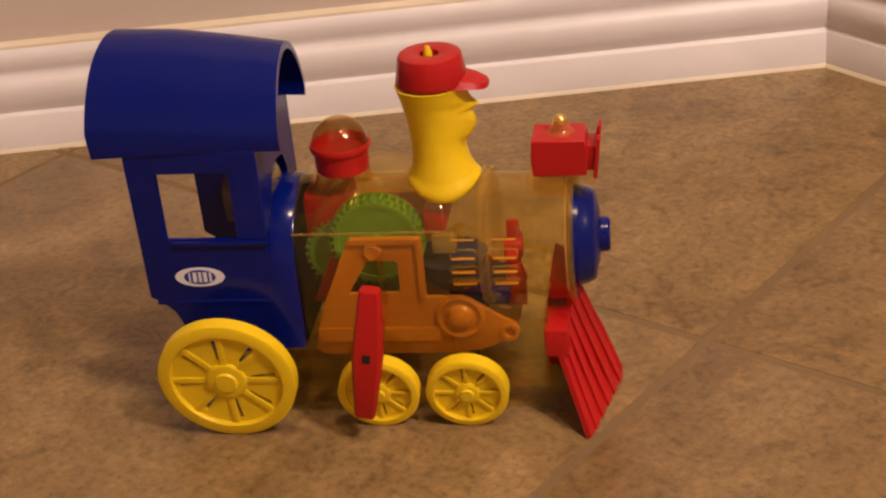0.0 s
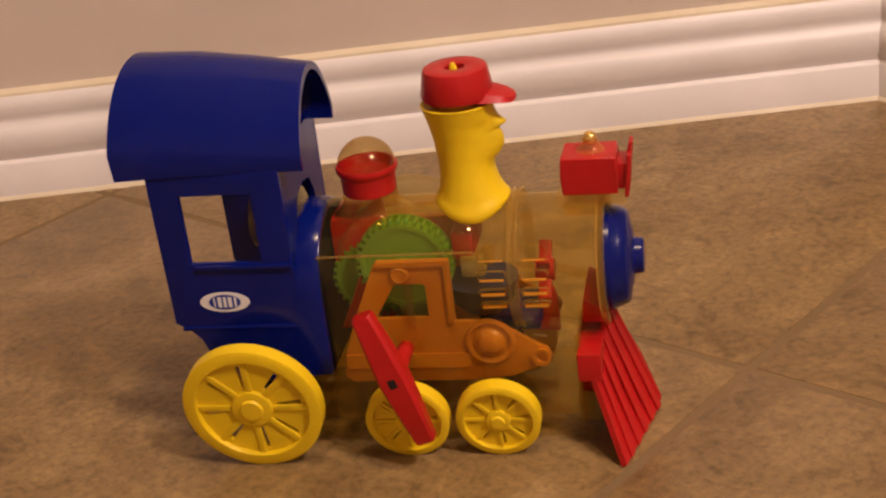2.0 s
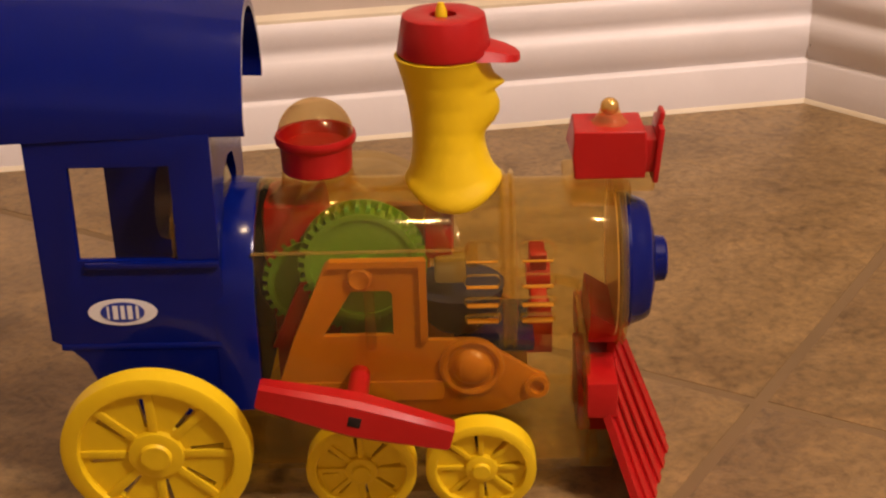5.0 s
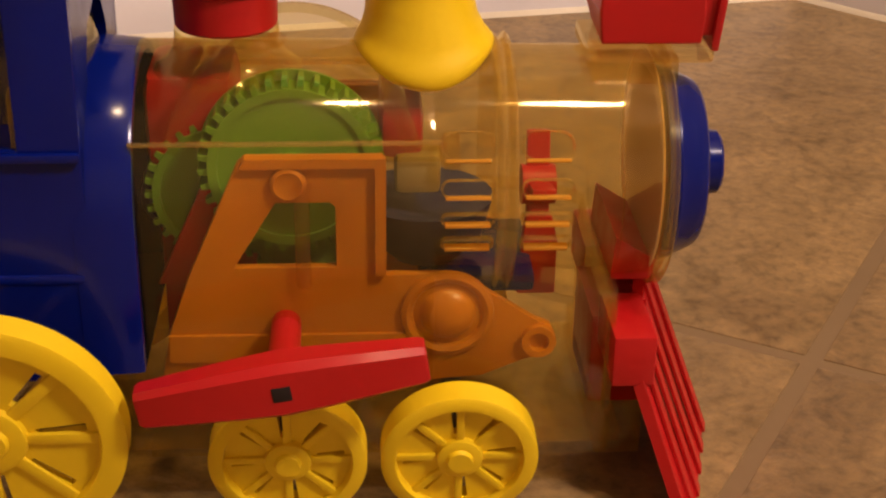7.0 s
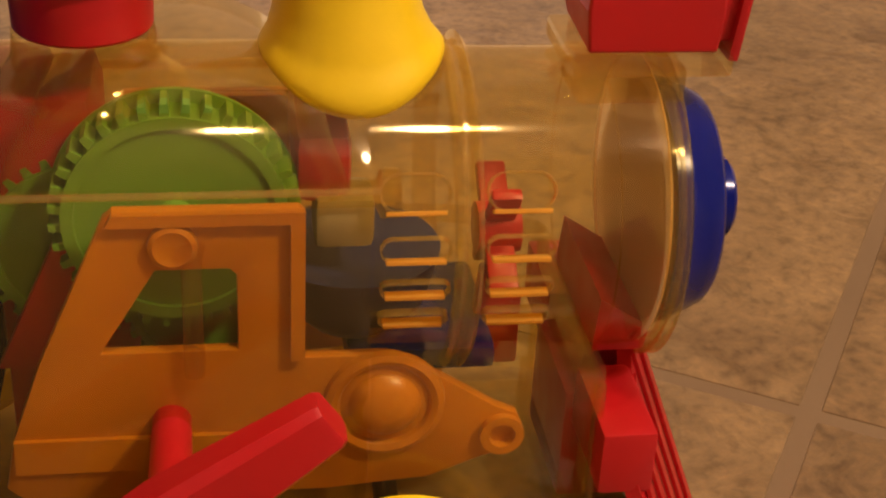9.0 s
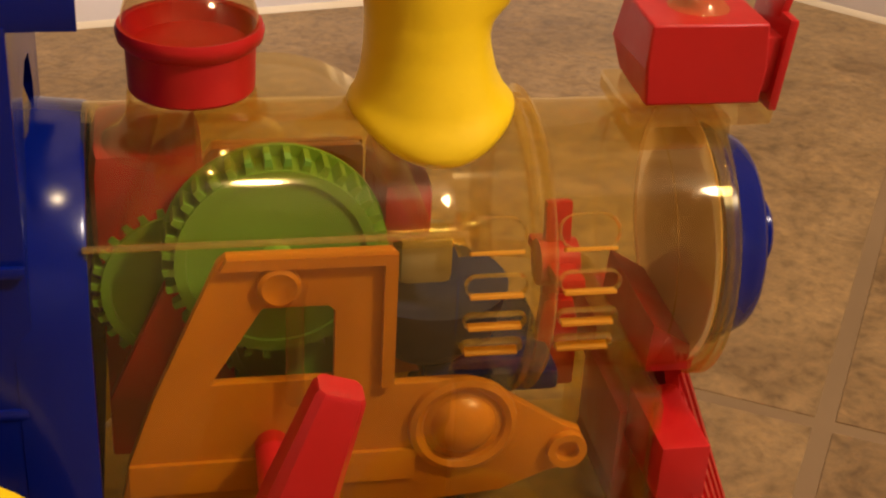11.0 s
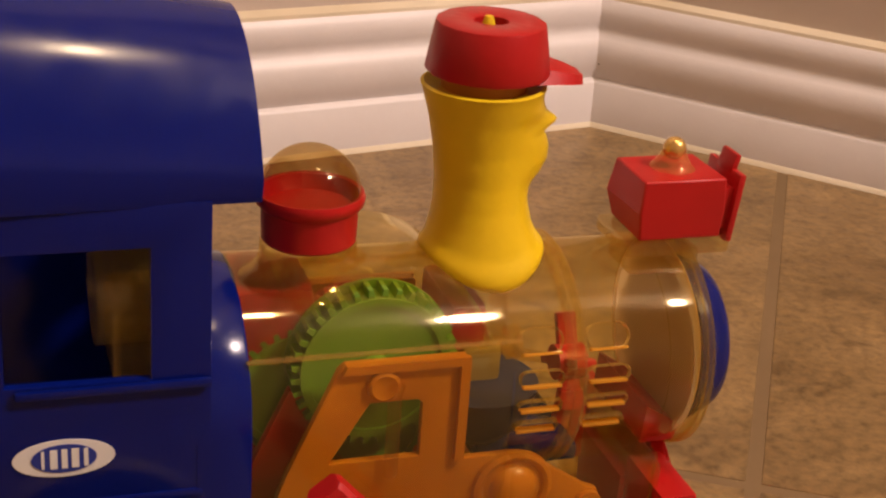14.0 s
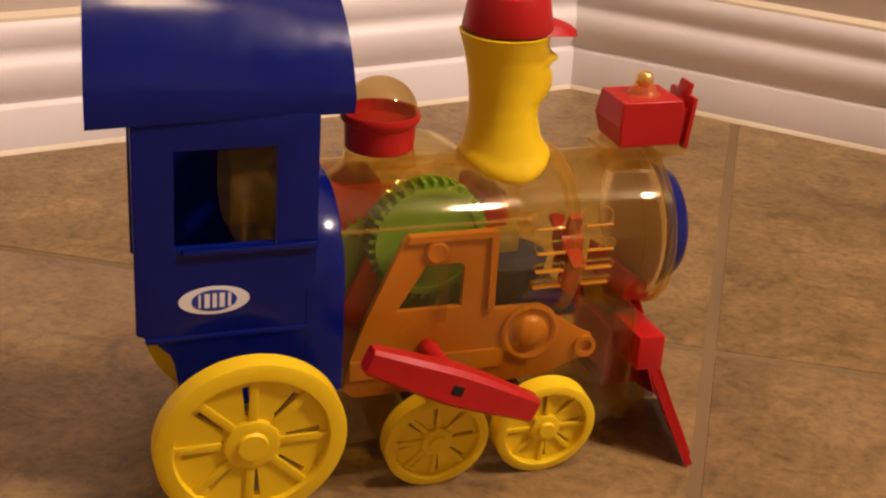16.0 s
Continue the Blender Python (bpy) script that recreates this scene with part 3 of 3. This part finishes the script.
# headlamp
lamp = part("headlamp_box", loft([
    [(0.568, -0.125, 1.328), (0.850, -0.125, 1.328), (0.840, 0.115, 1.328), (0.575, 0.115, 1.328)],
    [(0.560, -0.126, 1.42), (0.858, -0.126, 1.42), (0.862, 0.120, 1.42), (0.548, 0.120, 1.42)],
    [(0.566, -0.125, 1.528), (0.850, -0.125, 1.528), (0.845, 0.115, 1.528), (0.570, 0.115, 1.528)]], True, True), RED, train, "red plastic headlamp box", 10)
bmesh_edges = lamp.modifiers.new("soft_edges", "BEVEL")
bmesh_edges.width, bmesh_edges.segments = 0.0007, 2
part("clear_cup", lathe([(0.075, 1.517), (0.06, 1.53), (0.045, 1.555), (0.04, 1.57)], "z", 28, (0.715, 0, 0.012)), AMBER_EDGE, lamp)
part("gold_ball", lathe([(0.038 * math.cos(radians(a)), 0.038 * math.sin(radians(a))) for a in range(-90, 91, 12)], "z", 24, (0.715, 0, 1.592)), GOLD, lamp, "shiny gold ball on the lamp")
flap = part("lamp_front", join(moved(box(-0.012, 0.012, -0.11, 0.11, -0.12, 0.11, 0.008), Matrix.Translation((0.905, 0, 1.42)) @ Matrix.Rotation(radians(6), 4, "Y")),
                             moved(box(-0.010, 0.012, -0.05, 0.05, 0, 0.07, 0.010), Matrix.Translation((0.908, 0, 1.51)) @ Matrix.Rotation(radians(14), 4, "Y")),
                             box(0.845, 0.91, -0.09, 0.09, 1.34, 1.48, 0.008)), RED, lamp, "red tilted lamp front")
part("lamp_bracket", join(box(0.53, 0.89, -0.13, 0.13, 1.272, 1.325, 0.015), box(0.56, 0.80, -0.10, 0.08, 1.20, 1.28, 0.012)), CLEAR, lamp, "clear bracket under the lamp")


lamp.location = (0.035 * K, 0, 0.006 * K)


# blue nose
part("boiler_nose", lathe([(0.20, 0.80), (0.288, 0.803), (0.284, 0.840), (0.274, 0.850), (0.262, 0.885), (0.248, 0.915), (0.236, 0.926), (0.165, 0.938), (0.150, 0.946), (0.104, 0.950), (0.098, 0.956), (0.094, 0.995), (0.084, 1.004), (0, 1.005)], "x", 48, (-0.012, -0.02, AXIS_Z)), BLUE, train, "stepped blue plastic boiler nose")


# cowcatcher
def cowcatcher():
    bms, ribs = [], []
    for s in (-1, 1):
        def q(x, y, z):
            return Vector((x, s * y, z))
        a, b, c, d = q(0.73, 0.44, 0.44), q(0.79, 0.02, 0.66), q(1.03, 0.02, 0.03), q(0.875, 0.62, 0.02)
        nrm = (b - a).cross(d - a).normalized() * 0.035
        if nrm.x < 0:
            nrm = -nrm
        face = [a, b, c, d]
        bms.append(loft([[p - nrm for p in face], face], True, True))
        for i in range(5):        # ribs down the slope
            f0, f1 = 0.12 + 0.19 * i, 0.20 + 0.19 * i
            e = [a.lerp(b, f0), a.lerp(b, f1), d.lerp(c, f1), d.lerp(c, f0)]
            ribs.append(loft([e, [p + nrm * 0.28 for p in e]], True, True))
        bms.append(box(0.640, 0.765, min(s * 0.44, s * 0.16), max(s * 0.44, s * 0.16), 0.415, 0.575, 0.012))
    bms.append(loft([[(0.66, y, 0.64), (0.78, y, 0.64), (0.79, y, 0.70), (0.67, y, 0.775)] for y in (-0.20, 0.20)], True, True))
    bms.append(box(0.62, 0.80, -0.17, 0.17, 0.20, 0.50, 0.01))
    plow = part("cowcatcher", bms[0], RED, train, "red plastic ribbed cowcatcher", 30)
    for name, piece in zip(("mounting_block", "side_panel", "mounting_block", "top_ledge", "back_plate"), bms[1:]):
        part(name, piece, RED, plow)
    for rib in ribs:
        part("rib", rib, RED, plow)
    return plow


cowcatcher()


# wheels
def wheel(r, width, spokes, name):
    def slit(a, r0, r1, w):
        c, s = math.cos(a), math.sin(a)
        return [(c * u - s * v, s * u + c * v) for u, v in ((r0, -w), (r1, -w), (r1, w), (r0, w))]
    rim = lathe([(r * 0.80, -width * 0.30), (r * 0.82, -width * 0.50), (r * 0.96, -width * 0.50), (r, -width * 0.42), (r, width * 0.45), (r * 0.95, width * 0.5), (r * 0.80, width * 0.5), (r * 0.80, -width * 0.30)], "y", 64)
    web = plate([(r * 0.82 * math.cos(2 * math.pi * i / 48), r * 0.82 * math.sin(2 * math.pi * i / 48)) for i in range(48)],
                [slit(2 * math.pi * (i + 0.16) / spokes, r * 0.36, r * 0.72, r * 0.034) for i in range(spokes)], -width * 0.20, width * 0.10)
    hub = lathe([(r * 0.30, -width * 0.2), (r * 0.29, -width * 0.42), (r * 0.26, -width * 0.46), (r * 0.17, -width * 0.46), (r * 0.15, -width * 0.62), (0, -width * 0.62)], "y", 32)
    spoke = box(r * 0.25, r * 0.82, -width * 0.32, -width * 0.15, -r * 0.05, r * 0.05, r * 0.02, 2)
    return join(rim, web), hub, spoke


WHEELS = []
for x, r, w, y, sp in ((-1.093, 0.382, 0.09, 0.570, 8), (-0.285, 0.226, 0.09, 0.465, 8), (0.205, 0.226, 0.09, 0.465, 8)):
    for s in (-1, 1):
        disc, hub, spoke = wheel(r, w, sp, "wheel")
        whl = part("wheel", disc, YELLOW, train, "yellow plastic spoked wheel", 40, (x if s < 0 or x > -1 else x + 0.13, s * y, r))
        whl.rotation_euler = (radians(8.0), 0, math.pi if s > 0 else 0)
        part("hub", hub, YELLOW, whl)
        bar = part("spoke", spoke, YELLOW, whl)
        for i in range(1, sp):
            twin = new("spoke", bar.data)
            twin.parent = whl
            twin.rotation_euler = (0, 2 * math.pi * i / sp, 0)
        WHEELS.append(whl)
    part("axle", lathe([(0.03, -y), (0.03, y)], "y", 16, (x, 0, r)), DARK, train)
part("underframe", box(-1.25, 0.70, -0.33, 0.33, 0.155, 0.21, 0.02), AMBER, train)


# winding crank
def crank():
    rows = []
    for u, h, w in ((-0.392, 0.050, 0.040), (-0.38, 0.056, 0.046), (-0.12, 0.076, 0.058), (0.0, 0.082, 0.062), (0.12, 0.076, 0.058), (0.38, 0.056, 0.046), (0.392, 0.050, 0.040)):
        rows.append([(u, -w, -h * 0.75), (u, -w, h * 0.75), (u, -w * 0.6, h), (u, w * 0.6, h), (u, w, h * 0.75), (u, w, -h * 0.75), (u, w * 0.6, -h), (u, -w * 0.6, -h)])
    bar = loft(rows, True, True)
    stem = lathe([(0.058, 0.02), (0.046, 0.10), (0.042, 0.36), (0.052, 0.365), (0.052, 0.40), (0, 0.40)], "y", 24)
    ob = part("winding_crank", join(bar, stem), RED, train, "red plastic winding handle on a short stem", 30, (-0.285, -0.63, 0.565))
    # solid dark block: the key hole's inner shade as colour
    part("key_hole", box(-0.026, 0.026, -0.0645, -0.050, -0.022, 0.022, 0.004), DARK, ob)
    return ob


winder = crank()

# ---- small things ----
def nail(name, place, r):
    # dark raised disc, its colour standing for the shade in a hole
    ob = new(name, mesh_of(name, lathe([(0, -0.002), (r, -0.0015), (r, 0.001), (r * 0.5, 0.0022), (0, 0.0025)], "y", 14), DARK, 40, 1.0))
    ob.location = place
    return tagged(ob, "small dark disc for a shaded nail hole in the white baseboard", "nail hole")


for z, off in ((0.0445, 0.0158), (0.0560, 0.0150)):
    p = along(-0.004 if z < 0.05 else -0.002, off, z)
    nail("nail_head", (p[0] - 0.002, p[1], z), 0.0016)


# ---- floor tiles, last ----
def floor_tiles():
    size, joint, thick = 0.61, 0.0066, 0.008
    h = (size - joint) / 2
    bm = box(-h, h, -h, h, -thick, 0.0, 0.0007, 2)
    me = mesh_of("tile", bm, TILE, 40, 1.0)
    turn = radians(-31.0)
    d = Vector((math.cos(turn), math.sin(turn)))
    n = Vector((-d.y, d.x))
    base = Vector((0.158, 0.026))
    for i in range(-8, 8):
        for j in range(-8, 8):
            p = base + d * size * (i + 0.5) + n * size * (j + 0.5)
            if not (-2.9 < p.x < 2.9 and -2.9 < p.y < 1.6):
                continue
            t = new("tile", me)
            t.parent = floor
            t.matrix_basis = pose(p.x, p.y, 0, 0, 0, math.degrees(turn) + 90 * ((i * 7 + j * 3) % 4))


floor_tiles()


def motions():
    turn = 16.0      # degrees a second
    times = [(0.0, 82), (1.5, 102), (3.0, 124), (5.5, 173), (7.0, 189.5), (9.0, 216), (11.3, 258), (13.5, 298), (14.5, 317), (16.0, 337)]
    walk(winder, [(t, pose(-0.285 * K, -0.63 * K, 0.565 * K, 0, -a, 0)) for t, a in times])
    for ob, at, rate in ((big_gear, (-0.262, -0.15, 1.0), 1.0), (rear_gear, (-0.47, -0.05, 0.88), -1.1), (low_gear, (-0.22, -0.05, 0.72), -1.5), (far_gear, (-0.262, 0.14, 0.96), 1.0)):
        walk(ob, [(t, pose(at[0] * K, at[1] * K, at[2] * K, 0, rate * turn * t * 0.6, 0)) for t in (0, 4, 8, 12, 16)])
    walk(fan, [(t, pose(0.46 * K, 0 * K, 0.86 * K, turn * 1.5 * t, 0, 0)) for t in (0, 3, 6, 9, 12, 16)])
    hop = [(0.0, 0.006), (0.7, 0.012), (1.5, 0.022), (2.4, 0.027), (3.2, 0.030), (4.2, 0.034), (4.5, 0.0), (5.3, 0.0), (9.0, 0.0), (13.0, 0.0), (13.5, 0.0), (13.6, 0.050), (13.8, 0.045), (14.0, 0.030), (14.2, 0.015), (14.6, 0.010), (16.0, 0.006)]
    walk(cap, [(t, pose(0.092 * K, 0, (1.842 + h) * K)) for t, h in hop])


motions()
